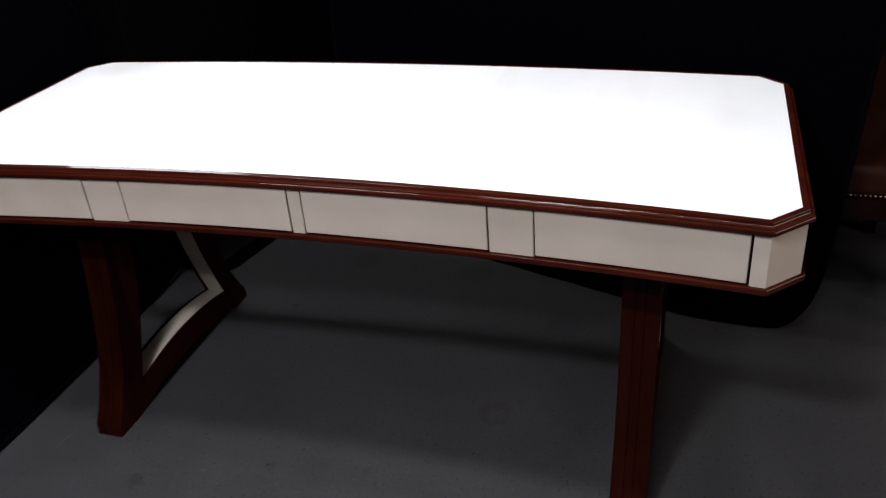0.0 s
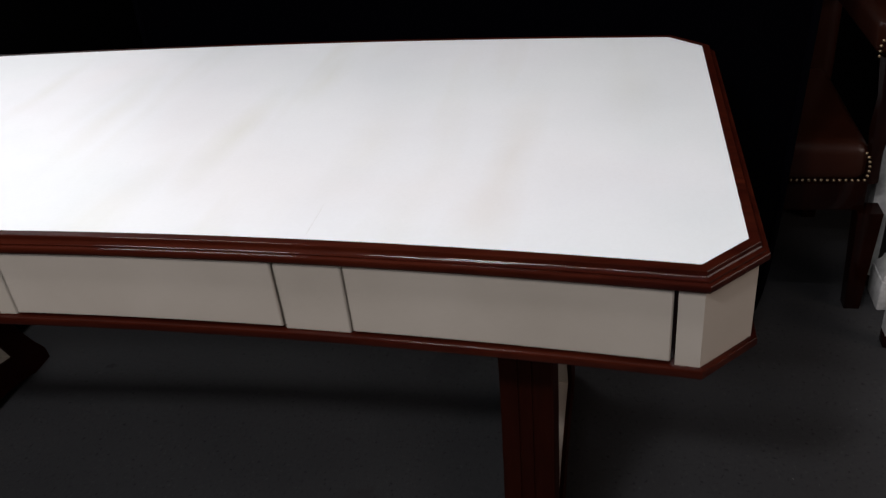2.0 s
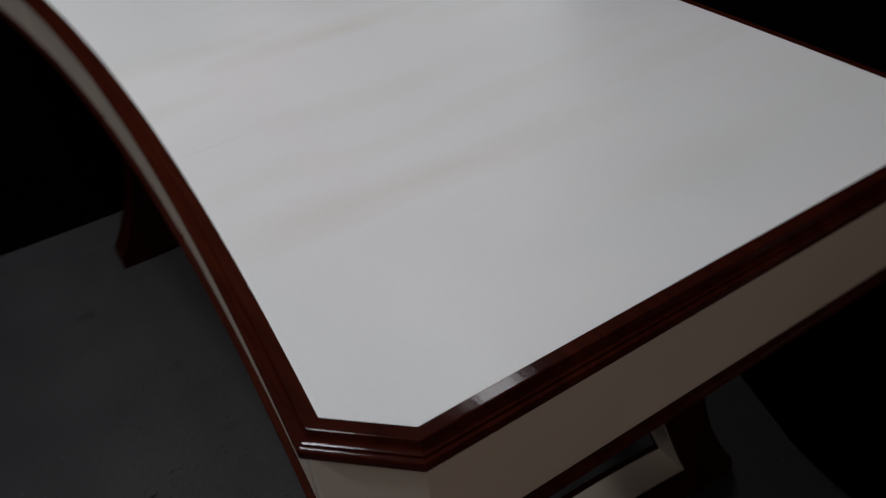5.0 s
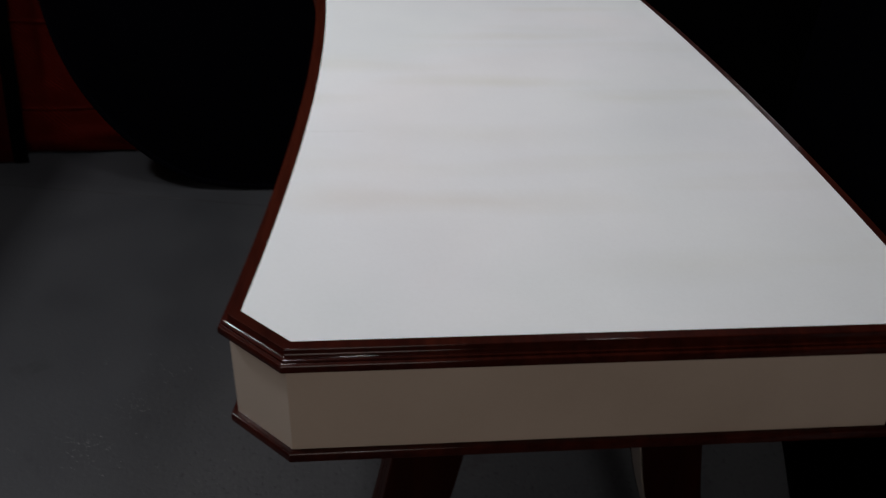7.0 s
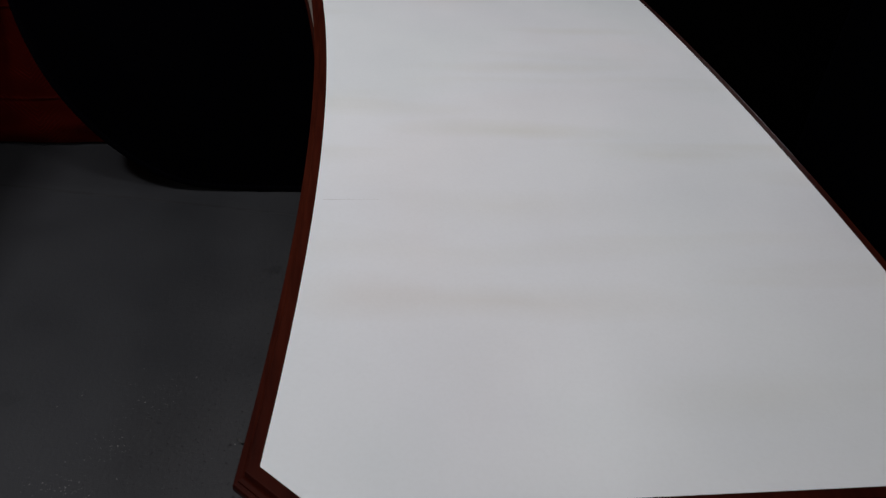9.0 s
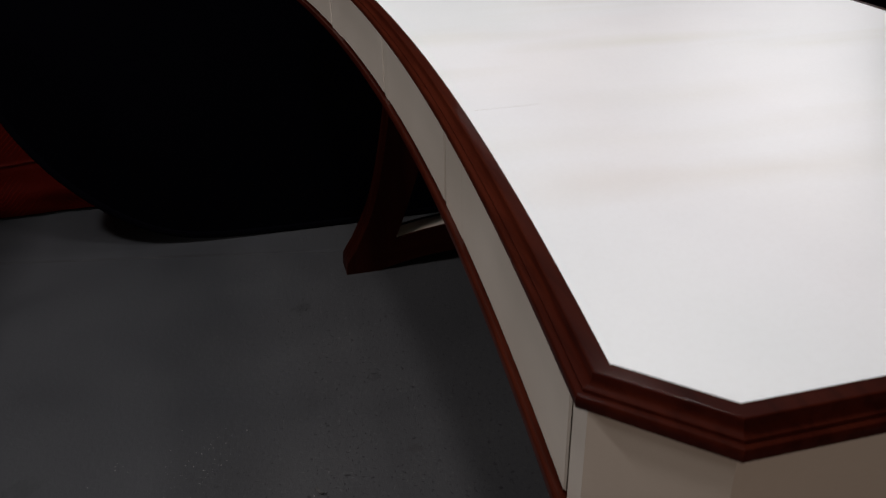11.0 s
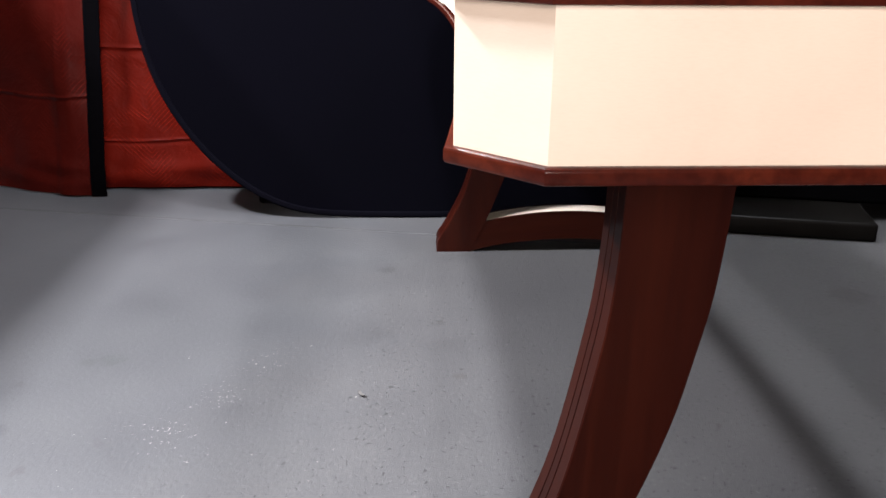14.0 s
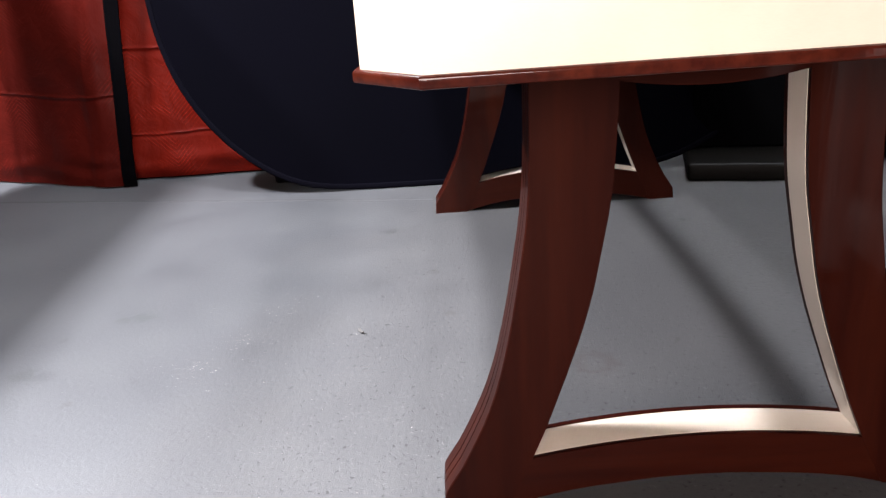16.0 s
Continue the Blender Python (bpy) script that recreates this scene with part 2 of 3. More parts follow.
def floor_paint():
    """Worn blue-grey floor paint with dust, scuffs and fine stipple."""
    m, nt, b = material("grey_floor_paint")
    v = coords(nt)
    cloud = noise_at(nt, v, 1.1, 5, 0.6)
    blot = noise_at(nt, v, 4.3, 5, 0.65, 0.3)
    spot = noise_at(nt, v, 17, 4, 0.6, 0.5)
    fine = noise_at(nt, v, 105, 5, 0.80)
    stipple = noise_at(nt, v, 330, 3, 0.7)
    base = ramp(nt, cloud, [(0.3, (0.0268, 0.0276, 0.0297)), (0.7, (0.0329, 0.0336, 0.0360))])
    smudge = ramp(nt, blot, [(0.28, (0.82, 0.82, 0.83)), (0.42, (0.96, 0.96, 0.97)), (0.58, (1.02, 1.02, 1.02)), (0.74, (1.12, 1.12, 1.10))])
    mark = ramp(nt, spot, [(0.25, (0.76, 0.76, 0.77)), (0.33, (1, 1, 1))])
    pit = ramp(nt, fine, [(0.27, (0.30, 0.29, 0.28)), (0.38, (0.90, 0.90, 0.90)), (0.62, (1.08, 1.08, 1.08)), (0.71, (2.3, 2.25, 2.15))])
    c = mix(nt, 1.0, mix(nt, 1.0, base, smudge, "MULTIPLY"), mark, "MULTIPLY")
    wander = node(nt, "ShaderNodeTexNoise", Scale=55.0, Detail=4.0)
    nt.links.new(v, wander.inputs["Vector"])
    shift = nt.nodes.new("ShaderNodeVectorMath")
    shift.operation = "MULTIPLY_ADD"
    shift.inputs[1].default_value, shift.inputs[2].default_value = (0.06, 0.06, 0), (-0.03, -0.03, 0)
    nt.links.new(wander.outputs["Color"], shift.inputs[0])
    moved = nt.nodes.new("ShaderNodeVectorMath")
    nt.links.new(v, moved.inputs[0])
    nt.links.new(shift.outputs["Vector"], moved.inputs[1])
    for x, y, r, ring, colour in STAINS:
        d = nt.nodes.new("ShaderNodeVectorMath")
        d.operation = "DISTANCE"
        d.inputs[1].default_value = (x, y, 0)
        nt.links.new(moved.outputs["Vector"], d.inputs[0])
        near = node(nt, "ShaderNodeMapRange")
        near.inputs["From Max"].default_value = 2 * r
        nt.links.new(d.outputs["Value"], near.inputs["Value"])
        inside = 1.0 if ring else 0.0
        c = mix(nt, 1.0, c, ramp(nt, near.outputs["Result"], [(0.18, tuple(inside + (1 - inside) * k for k in colour)), (0.40, colour), (0.62, (1, 1, 1))]), "MULTIPLY")
    # the worn, sandy side is full of small pocks, the rest keeps its smooth paint
    side = nt.nodes.new("ShaderNodeVectorMath")
    side.operation = "DOT_PRODUCT"
    side.inputs[1].default_value = SANDY[:3]
    nt.links.new(v, side.inputs[0])
    ragged = node(nt, "ShaderNodeMath")
    ragged.operation = "MULTIPLY_ADD"
    ragged.inputs[1].default_value = 0.55
    nt.links.new(noise_at(nt, v, 3.2, 4, 0.6, 0.3), ragged.inputs[0])
    nt.links.new(side.outputs["Value"], ragged.inputs[2])
    reach = node(nt, "ShaderNodeMapRange")
    reach.inputs["From Min"].default_value, reach.inputs["From Max"].default_value = SANDY[3] + 0.12, SANDY[3] + 0.42
    nt.links.new(ragged.outputs[0], reach.inputs["Value"])
    sandy = reach.outputs["Result"]
    pocks = ramp(nt, noise_at(nt, v, 120, 1.5, 0.5, 0.4), [(0.27, (0.25, 0.24, 0.24)), (0.37, (0.97, 0.97, 0.97)), (0.66, (1.03, 1.02, 1.0)), (0.76, (1.5, 1.48, 1.42))])
    rough_side = mix(nt, 1.0, mix(nt, 1.0, mix(nt, 0.6, pit, (1.0, 1.0, 1.0)), pocks, "MULTIPLY"), (1.03, 1.0, 0.97), "MULTIPLY")
    c = mix(nt, 1.0, c, mix(nt, sandy, mix(nt, 0.75, pit, (1.0, 1.005, 1.01)), rough_side), "MULTIPLY")
    nt.links.new(c, b.inputs["Base Color"])
    b.inputs["Specular IOR Level"].default_value = 0.35
    rough_from(nt, b, blot, 0.50, 0.66)
    dimple = noise_at(nt, v, 85, 4, 0.8, 0.3)
    bump(nt, b, mix(nt, 1.0, mix(nt, 0.8, stipple, dimple), mix(nt, sandy, (1.0, 1.0, 1.0), pocks), "MULTIPLY"), 0.34, 0.0035)
    return m


def plain(name, colour, rough, metal=0.0, spread=0.15, scale=40.0):
    m, nt, b = material(name)
    n = noise_at(nt, coords(nt), scale, 4, 0.6)
    nt.links.new(ramp(nt, n, [(0.3, tuple(c * (1 - spread) for c in colour)), (0.7, tuple(min(1, c * (1 + spread)) for c in colour))]), b.inputs["Base Color"])
    rough_from(nt, b, n, rough * 0.85, min(1.0, rough * 1.15))
    b.inputs["Metallic"].default_value = metal
    return m


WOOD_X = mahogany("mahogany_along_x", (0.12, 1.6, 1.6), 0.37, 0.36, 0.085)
# Lower tints put the shade under the desk top into legs and rails.
WOOD_Z_SHADED = mahogany("mahogany_upright_shaded", (1.6, 1.6, 0.12), 0.152, 0.13, 0.08, 0.35)
WOOD_Y_SHADED = mahogany("mahogany_across_shaded", (1.6, 0.12, 1.6), 0.152, 0.13, 0.08, 0.35)
VELLUM = parchment("ivory_vellum", 0.44)
CREAM = veneer("cream_vellum_veneer")
FLOOR = floor_paint()
NAVY = cloth("navy_backdrop_cloth", (0.00035, 0.00034, 0.0009), (0.00055, 0.0005, 0.0013), 0.9, gloss=0.012)
NAVY_EDGE = cloth("navy_hoop_binding", (0.0006, 0.0006, 0.0013), (0.0009, 0.0008, 0.0018), 0.9, gloss=0.015)
BLACK_CLOTH = cloth("black_binding", (0.0005, 0.0004, 0.0006), (0.0009, 0.0008, 0.0011), 0.85, gloss=0.006)
RED = quilt_cloth("red_quilted_nylon", (0.042, 0.0022, 0.0010), (0.060, 0.0034, 0.0014))
# Same red nylon as RED, the left cover's shade put into its colour.
RED_SHADED = quilt_cloth("red_quilted_nylon_shaded", (0.0190, 0.0015, 0.0010), (0.0285, 0.0024, 0.0015))
LEATHER = cloth("brown_leather", (0.018, 0.0038, 0.0016), (0.030, 0.0070, 0.0029), 0.36, 90, 0.0, 0.4, 0.3)
BRASS = plain("aged_brass", (0.24, 0.18, 0.11), 0.5, 1.0)
DARK_WOOD = mahogany("dark_polished_wood", (1.4, 1.4, 0.2), 0.10)
BLACK_GLOSS = cloth("black_lacquer", (0.0016, 0.0014, 0.0012), (0.0028, 0.0024, 0.0020), 0.5, 60, bumps=0.05, gloss=0.06)
WHITE_PAINT = plain("chipped_white_paint", (0.46, 0.45, 0.435), 0.55, 0.0, 0.2, 60)
# Near-black: the darkness of the unlit room is put into this colour.
WALL_DARK = cloth("unlit_near_black", (0.0010, 0.0010, 0.0012), (0.0016, 0.0016, 0.0018), 0.95, gloss=0.0)
CEILING = plain("dark_ceiling_paint", (0.05, 0.05, 0.05), 0.9)
JOINT = plain("vellum_joint", (0.60, 0.585, 0.55), 0.5)
CHIP = plain("pale_dust", (0.22, 0.21, 0.195), 0.7)
SEAM = plain("floor_joint", (0.021, 0.021, 0.0225), 0.7, 0.0, 0.35, 14)
SHAVING = plain("weathered_wood", (0.034, 0.032, 0.030), 0.7)
CHIP_DARK = plain("dark_grit", (0.009, 0.0085, 0.008), 0.85)


# ---- building helpers ----
def part(name, bm, mat, parent=None, label="", smooth=True):
    """Links a bmesh as one mesh object under a thing or a part."""
    bmesh.ops.recalc_face_normals(bm, faces=bm.faces)
    me = bpy.data.meshes.new(name)
    bm.to_mesh(me)
    bm.free()
    me.materials.append(mat)
    ob = new(name, me)
    if smooth:
        me.shade_smooth()
        me.set_sharp_from_angle(angle=radians(32))
    ob.parent = parent
    if label:
        tagged(ob, label)
    return ob


def thing(name, label, category, group="", kind=""):
    return tagged(new(name), label, category, group, kind)


def loft(rings, closed=True, caps=True):
    """Skins a list of rings of points; the rings have the same length."""
    bm = bmesh.new()
    vs = [[bm.verts.new(p) for p in r] for r in rings]
    n = len(rings[0])
    for a, b in zip(vs, vs[1:]):
        for i in range(n if closed else n - 1):
            j = (i + 1) % n
            bm.faces.new((a[i], a[j], b[j], b[i]))
    if caps and closed:
        bm.faces.new(vs[0])
        bm.faces.new(vs[-1])
    return bm


def box(x0, x1, y0, y1, z0, z1, bevel=0.0, segments=2):
    bm = bmesh.new()
    bmesh.ops.create_cube(bm, size=1)
    for v in bm.verts:
        v.co = Vector(((x0, x1)[v.co.x > 0], (y0, y1)[v.co.y > 0], (z0, z1)[v.co.z > 0]))
    if bevel:
        bmesh.ops.bevel(bm, geom=bm.edges[:], offset=bevel, segments=segments, affect="EDGES", profile=0.5)
    return bm


def smooth_curve(table):
    """A function through (key, value) pairs, rising keys, with no corners."""
    ks, vals = [p[0] for p in table], [p[1] for p in table]
    slope = list(np.gradient(vals, ks))

    def at(k):
        k = min(max(k, ks[0]), ks[-1])
        i = min(max(int(np.searchsorted(ks, k)) - 1, 0), len(ks) - 2)
        h = ks[i + 1] - ks[i]
        u = (k - ks[i]) / h
        return ((2 * u ** 3 - 3 * u ** 2 + 1) * vals[i] + (u ** 3 - 2 * u ** 2 + u) * h * slope[i]
                + (3 * u ** 2 - 2 * u ** 3) * vals[i + 1] + (u ** 3 - u ** 2) * h * slope[i + 1])
    return at


# ---- floor, walls, ceiling ----
tagged(part("floor", box(-9, 5, -5, 6, -0.1, 0), FLOOR, smooth=False), "grey painted floor with dust and scuffs", "floor", kind="structure")
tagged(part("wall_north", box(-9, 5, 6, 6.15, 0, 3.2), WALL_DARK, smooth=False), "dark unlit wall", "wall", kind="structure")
# The nearer wall is added to hide the lit floor beyond the armchair.
tagged(part("wall_blackout", box(0.45, 5, 1.30, 1.42, 0, 3.2), WALL_DARK, smooth=False), "near-black wall added behind the armchair to keep the background dark", "wall", kind="structure")
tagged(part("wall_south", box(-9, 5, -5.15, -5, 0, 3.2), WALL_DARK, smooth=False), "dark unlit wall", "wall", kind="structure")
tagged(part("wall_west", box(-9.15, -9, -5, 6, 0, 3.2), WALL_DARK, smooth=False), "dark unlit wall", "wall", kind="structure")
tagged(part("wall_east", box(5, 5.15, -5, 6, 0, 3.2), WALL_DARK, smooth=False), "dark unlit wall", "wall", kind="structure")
tagged(part("ceiling", box(-9, 5, -5, 6, 3.2, 3.35), CEILING, smooth=False), "dark ceiling", "ceiling", kind="structure")

# ---- desk ----
A1X, A1Y, A2X, A2Y = 0.873, -0.350, 0.924, -0.299
B1X, B1Y, B2Y = 0.873, 0.356, 0.306
SF, SB = 0.053, 0.038
N = 48
APRON = 0.0125     # the apron stands this far outside the inlay
Z_APRON, Z_LIP = 0.647, 0.7494


def arc_point(x, off, x0, y0, s, side):
    """A point of the front (side 1) or back (side -1) arc, moved outwards by off."""
    r = (x0 * x0 + s * s) / (2 * s)
    cy = y0 + s - r
    a = math.asin(x / r)
    rr = r - off * side
    return Vector((rr * math.sin(a), cy + rr * math.cos(a), 0))


def front(x, off=0.0):
    return arc_point(x, off, A1X, A1Y, SF, 1)


def outline(off):
    """The top's plan, anticlockwise, moved outwards by off with mitred corners."""
    pts = [front(-A1X + 2 * A1X * i / N) for i in range(N + 1)]
    pts += [Vector((A2X, A2Y, 0)), Vector((A2X, B2Y, 0))]
    pts += [arc_point(B1X - 2 * B1X * i / N, 0, B1X, B1Y, SB, -1) for i in range(N + 1)]
    pts += [Vector((-A2X, B2Y, 0)), Vector((-A2X, A2Y, 0))]
    out = []
    n = len(pts)
    for i, p in enumerate(pts):
        e1, e2 = (p - pts[i - 1]).normalized(), (pts[(i + 1) % n] - p).normalized()
        n1, n2 = Vector((e1.y, -e1.x, 0)), Vector((e2.y, -e2.x, 0))
        out.append(p + (n1 + n2) * (off / (1 + n1.dot(n2))))
    return out


def ring_sweep(profile):
    """A moulding of closed section (offset, z) round the plan."""
    bm = bmesh.new()
    rows = [[bm.verts.new((p.x, p.y, z)) for p in outline(o)] for o, z in profile]
    n = len(rows[0])
    for k in range(len(rows)):
        a, b = rows[k], rows[(k + 1) % len(rows)]
        for i in range(n):
            bm.faces.new((a[i], a[(i + 1) % n], b[(i + 1) % n], b[i]))
    return bm


def mitred(ob):
    """Keeps the mitres of a moulding crisp."""
    n, corners = 2 * N + 6, {0, N, N + 1, N + 2, N + 3, 2 * N + 3, 2 * N + 4, 2 * N + 5}
    for e in ob.data.edges:
        i, j = e.vertices
        if i % n == j % n and i % n in corners:
            e.use_edge_sharp = True


def slab(off, z0, z1):
    """A solid plate of the desk's plan."""
    bm = bmesh.new()
    o = outline(off)
    lo, hi = [bm.verts.new((p.x, p.y, z0)) for p in o], [bm.verts.new((p.x, p.y, z1)) for p in o]
    n, last = len(o), 2 * N + 3
    for vs in (lo, hi):
        for i in range(N):
            bm.faces.new((vs[i], vs[i + 1], vs[last - i - 1], vs[last - i]))
        bm.faces.new((vs[N], vs[N + 1], vs[N + 2], vs[N + 3]))
        bm.faces.new((vs[0], vs[last], vs[last + 1], vs[last + 2]))
    for i in range(n):
        j = (i + 1) % n
        bm.faces.new((lo[i], lo[j], hi[j], hi[i]))
    return bm


def front_piece(xa, xb, z0, z1, out, back, steps=12, ease=0.0016):
    """A curved piece of the front, its show edges eased."""
    rings = []
    xs = [xa, xa + ease] + [xa + ease + (xb - xa - 2 * ease) * i / steps for i in range(1, steps)] + [xb - ease, xb]
    for k, x in enumerate(xs):
        o1 = out - ease * (k in (0, len(xs) - 1))
        sec = [(back, z0), (o1 - ease, z0), (o1, z0 + ease), (o1, z1 - ease), (o1 - ease, z1), (back, z1)]
        rings.append([Vector((*front(x, o).to_2d(), z)) for o, z in sec])
    return loft(rings)


def prism(points, z0, z1):
    bm = bmesh.new()
    lo, hi = [bm.verts.new((p.x, p.y, z0)) for p in points], [bm.verts.new((p.x, p.y, z1)) for p in points]
    n = len(points)
    bm.faces.new(lo), bm.faces.new(hi)
    for i in range(n):
        bm.faces.new((lo[i], lo[(i + 1) % n], hi[(i + 1) % n], hi[i]))
    return bm


# Unseen, added to block the front lights and cast the dark wedge.
tagged(part("wall_shade_caster", prism([Vector(p) for p in ((0.36, -1.66, 0), (0.36, -1.62, 0), (-0.66, -1.62, 0), (-1.06, -1.815, 0), (-1.07, -1.86, 0), (-0.67, -1.66, 0))], 0.0, 1.306), WALL_DARK, smooth=False),
       "low unseen wall added to cast the shade on the floor", "wall", kind="structure")
desk = thing("desk", "ivory vellum writing desk with mahogany mouldings and curved front", "desk")
part("inlay_top", slab(0.0, H - 0.006, H + 0.0003), VELLUM, desk, "ivory lacquered vellum top with faint tan veins", smooth=False)
mitred(part("top_moulding", ring_sweep([(0.0, H), (0.0100, H), (0.0106, H), (0.0114, H - 0.0003), (0.0118, H - 0.0010), (0.0118, H - 0.0042), (0.0122, H - 0.0060),
                                 (0.0134, H - 0.0076), (0.0152, H - 0.0086), (0.0172, H - 0.0090), (0.0172, H - 0.0112), (0.0194, H - 0.0113), (0.0210, H - 0.0120),
                                 (0.0217, H - 0.0133), (0.0218, H - 0.0150), (0.0218, H - 0.0186), (0.0212, H - 0.0202), (0.0196, H - 0.0208), (0.0, H - 0.0208)]),
            WOOD_X, desk, "polished red mahogany stepped moulding"))
part("carcass", slab(0.002, 0.641, H - 0.0211), DARK_WOOD, desk, "dark wooden carcass behind the drawers", smooth=False)
mitred(part("base_moulding", ring_sweep([(0.0, 0.647), (0.0160, 0.647), (0.0168, 0.647), (0.0186, 0.6462), (0.0194, 0.6446), (0.0195, 0.6440), (0.0195, 0.6378), (0.0194, 0.6372), (0.0186, 0.6354),
                                  (0.0168, 0.6345), (0.0, 0.6345)]), WOOD_X, desk, "polished mahogany bead along the apron foot"))
part("underside", slab(-0.001, 0.6340, 0.6405), DARK_WOOD, desk, smooth=False)
for s in (1, -1):
    for xa, xb in ((0.0164, 0.3926), (0.4832, 0.8484)):
        part("drawer_front", front_piece(min(s * xa, s * xb), max(s * xa, s * xb), Z_APRON + 0.0038, Z_LIP + 0.001, APRON + 0.0010, 0.0035), CREAM, desk,
             "flush cream vellum drawer front without a handle")
    part("stile", front_piece(min(s * 0.3954, s * 0.4804), max(s * 0.3954, s * 0.4804), Z_APRON, Z_LIP + 0.001, APRON, 0.0035, 5), CREAM, desk)
part("stile", front_piece(-0.0138, 0.0138, Z_APRON, Z_LIP + 0.001, APRON, 0.0035, 3), CREAM, desk, "narrow cream stile between the middle drawers")
oo, oi = outline(APRON), outline(0.0035)
last = 2 * N + 3
for ids, sx in (((N, N + 1, N + 2, N + 3), 1), ((0, last + 2, last + 1, last), -1)):
    a, b = front(sx * 0.8530, APRON), front(sx * 0.8530, 0.0035)
    part("corner_stile", prism([a, oo[ids[0]], oi[ids[0]], b], Z_APRON, Z_LIP + 0.001), CREAM, desk, smooth=False)
    for k, name in enumerate(("chamfer_panel", "end_panel", "chamfer_panel")):
        p, q = ids[k], ids[k + 1]
        part(name, prism([oo[p], oo[q], oi[q], oi[p]], Z_APRON, Z_LIP + 0.001), CREAM, desk, smooth=False)
rings = [[Vector((*oo[i].to_2d(), Z_APRON)), Vector((*oo[i].to_2d(), Z_LIP)), Vector((*oi[i].to_2d(), Z_LIP)), Vector((*oi[i].to_2d(), Z_APRON))] for i in range(N + 3, last + 1)]
part("back_panel", loft(rings), CREAM, desk)

part("veneer_joint", prism([Vector((0.4364, -0.300, 0)), Vector((0.4369, -0.300, 0)), Vector((0.4366, -0.230, 0)), Vector((0.4363, -0.230, 0))], H, H + 0.0004), JOINT, desk, "hairline joint in the vellum", smooth=False)

# leg frames: half widths from the middle, by height
YC, YI = 0.019, 0.030     # middle of the outer and of the inner edges
outer = smooth_curve([(0.0, 0.340), (0.03, 0.337), (0.06, 0.318), (0.104, 0.295), (0.147, 0.275), (0.19, 0.260), (0.23, 0.249), (0.27, 0.240), (0.35, 0.225), (0.42, 0.214), (0.49, 0.2085), (0.56, 0.2065), (0.64, 0.206)])
inner_up = smooth_curve([(0.08, 0.225), (0.13, 0.2045), (0.17, 0.190), (0.215, 0.174), (0.26, 0.159), (0.33, 0.1405), (0.37, 0.133), (0.44, 0.1205), (0.51, 0.1145), (0.585, 0.111), (0.64, 0.110)])
rail_low = smooth_curve([(0.0, 0.034), (0.15, 0.0335), (0.38, 0.029), (0.66, 0.021), (0.85, 0.011), (1.0, 0.0)])


def inner(z):
    return inner_up(z) if z >= 0.08 else 0.262 + (0.225 - 0.262) * z / 0.08


def leg_frame(x0, x1, rear, crown, sag):
    """One trestle: two flared legs, rails and cream strips on the inner edges; rear: how much further the rear leg stands; crown, sag: the bottom rail's height and fall."""
    zs = [0.0, 0.003, 0.028, 0.033] + [0.045 + (0.634 - 0.045) * i / 26 for i in range(27)]
    w = x1 - x0
    for s, name in ((-1, "front_leg"), (1, "rear_leg")):
        rings = []
        for z in zs:
            o, i = YC + s * (outer(z) + (rear if s > 0 else 0)), YI + s * inner(z)
            sec = [(x0, i), (x1, i), (x1, o - s * 0.0015), (x1 - 0.0015, o)]
            for g in (0.62, 0.36):
                c = x0 + g * w
                sec += [(c + 0.0016, o), (c + 0.0008, o - s * 0.0022), (c - 0.0008, o - s * 0.0022), (c - 0.0016, o)]
            sec += [(x0 + 0.0015, o), (x0, o - s * 0.0015)]
            rings.append([Vector((x, y, z)) for x, y in sec])
        part(name, loft(rings), WOOD_Z_SHADED, desk, "flared mahogany leg with a reeded edge")
    us = [-1 + i / 12 for i in range(25)]

    def rail_top(u):
        return crown - sag * u * u

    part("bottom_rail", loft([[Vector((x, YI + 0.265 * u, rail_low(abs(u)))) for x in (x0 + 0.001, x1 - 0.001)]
                              + [Vector((x, YI + 0.227 * u, rail_top(u))) for x in (x1 - 0.001, x0 + 0.001)] for u in us]), WOOD_Y_SHADED, desk)
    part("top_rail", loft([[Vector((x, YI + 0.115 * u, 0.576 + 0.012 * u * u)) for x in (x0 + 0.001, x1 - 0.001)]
                           + [Vector((x, YI + 0.115 * u, 0.634)) for x in (x1 - 0.001, x0 + 0.001)] for u in us]), WOOD_Y_SHADED, desk)
    a, b, t = x0 + 0.0125, x1 - 0.0085, 0.0006
    for s in (-1, 1):
        part("edge_strip", loft([[Vector((a, YI + s * inner(z), z)), Vector((b, YI + s * inner(z), z)), Vector((b, YI + s * (inner(z) - t), z)), Vector((a, YI + s * (inner(z) - t), z))]
                                 for z in [crown - sag + 0.508 * i / 20 for i in range(21)]]), CREAM, desk, "cream vellum strip on the leg's inner edge")
    part("edge_strip", loft([[Vector((a, YI + 0.226 * u, rail_top(u) - 0.001)), Vector((b, YI + 0.226 * u, rail_top(u) - 0.001)), Vector((b, YI + 0.226 * u, rail_top(u) + t)), Vector((a, YI + 0.226 * u, rail_top(u) + t))] for u in us]), CREAM, desk)
    part("edge_strip", loft([[Vector((a, YI + 0.115 * u, 0.577 + 0.012 * u * u)), Vector((b, YI + 0.115 * u, 0.577 + 0.012 * u * u)), Vector((b, YI + 0.115 * u, 0.576 + 0.012 * u * u - t)), Vector((a, YI + 0.115 * u, 0.576 + 0.012 * u * u - t))] for u in us]), CREAM, desk)


leg_frame(0.630, 0.706, 0.010, 0.097, 0.020)
leg_frame(-0.680, -0.608, 0.0, 0.109, 0.027)

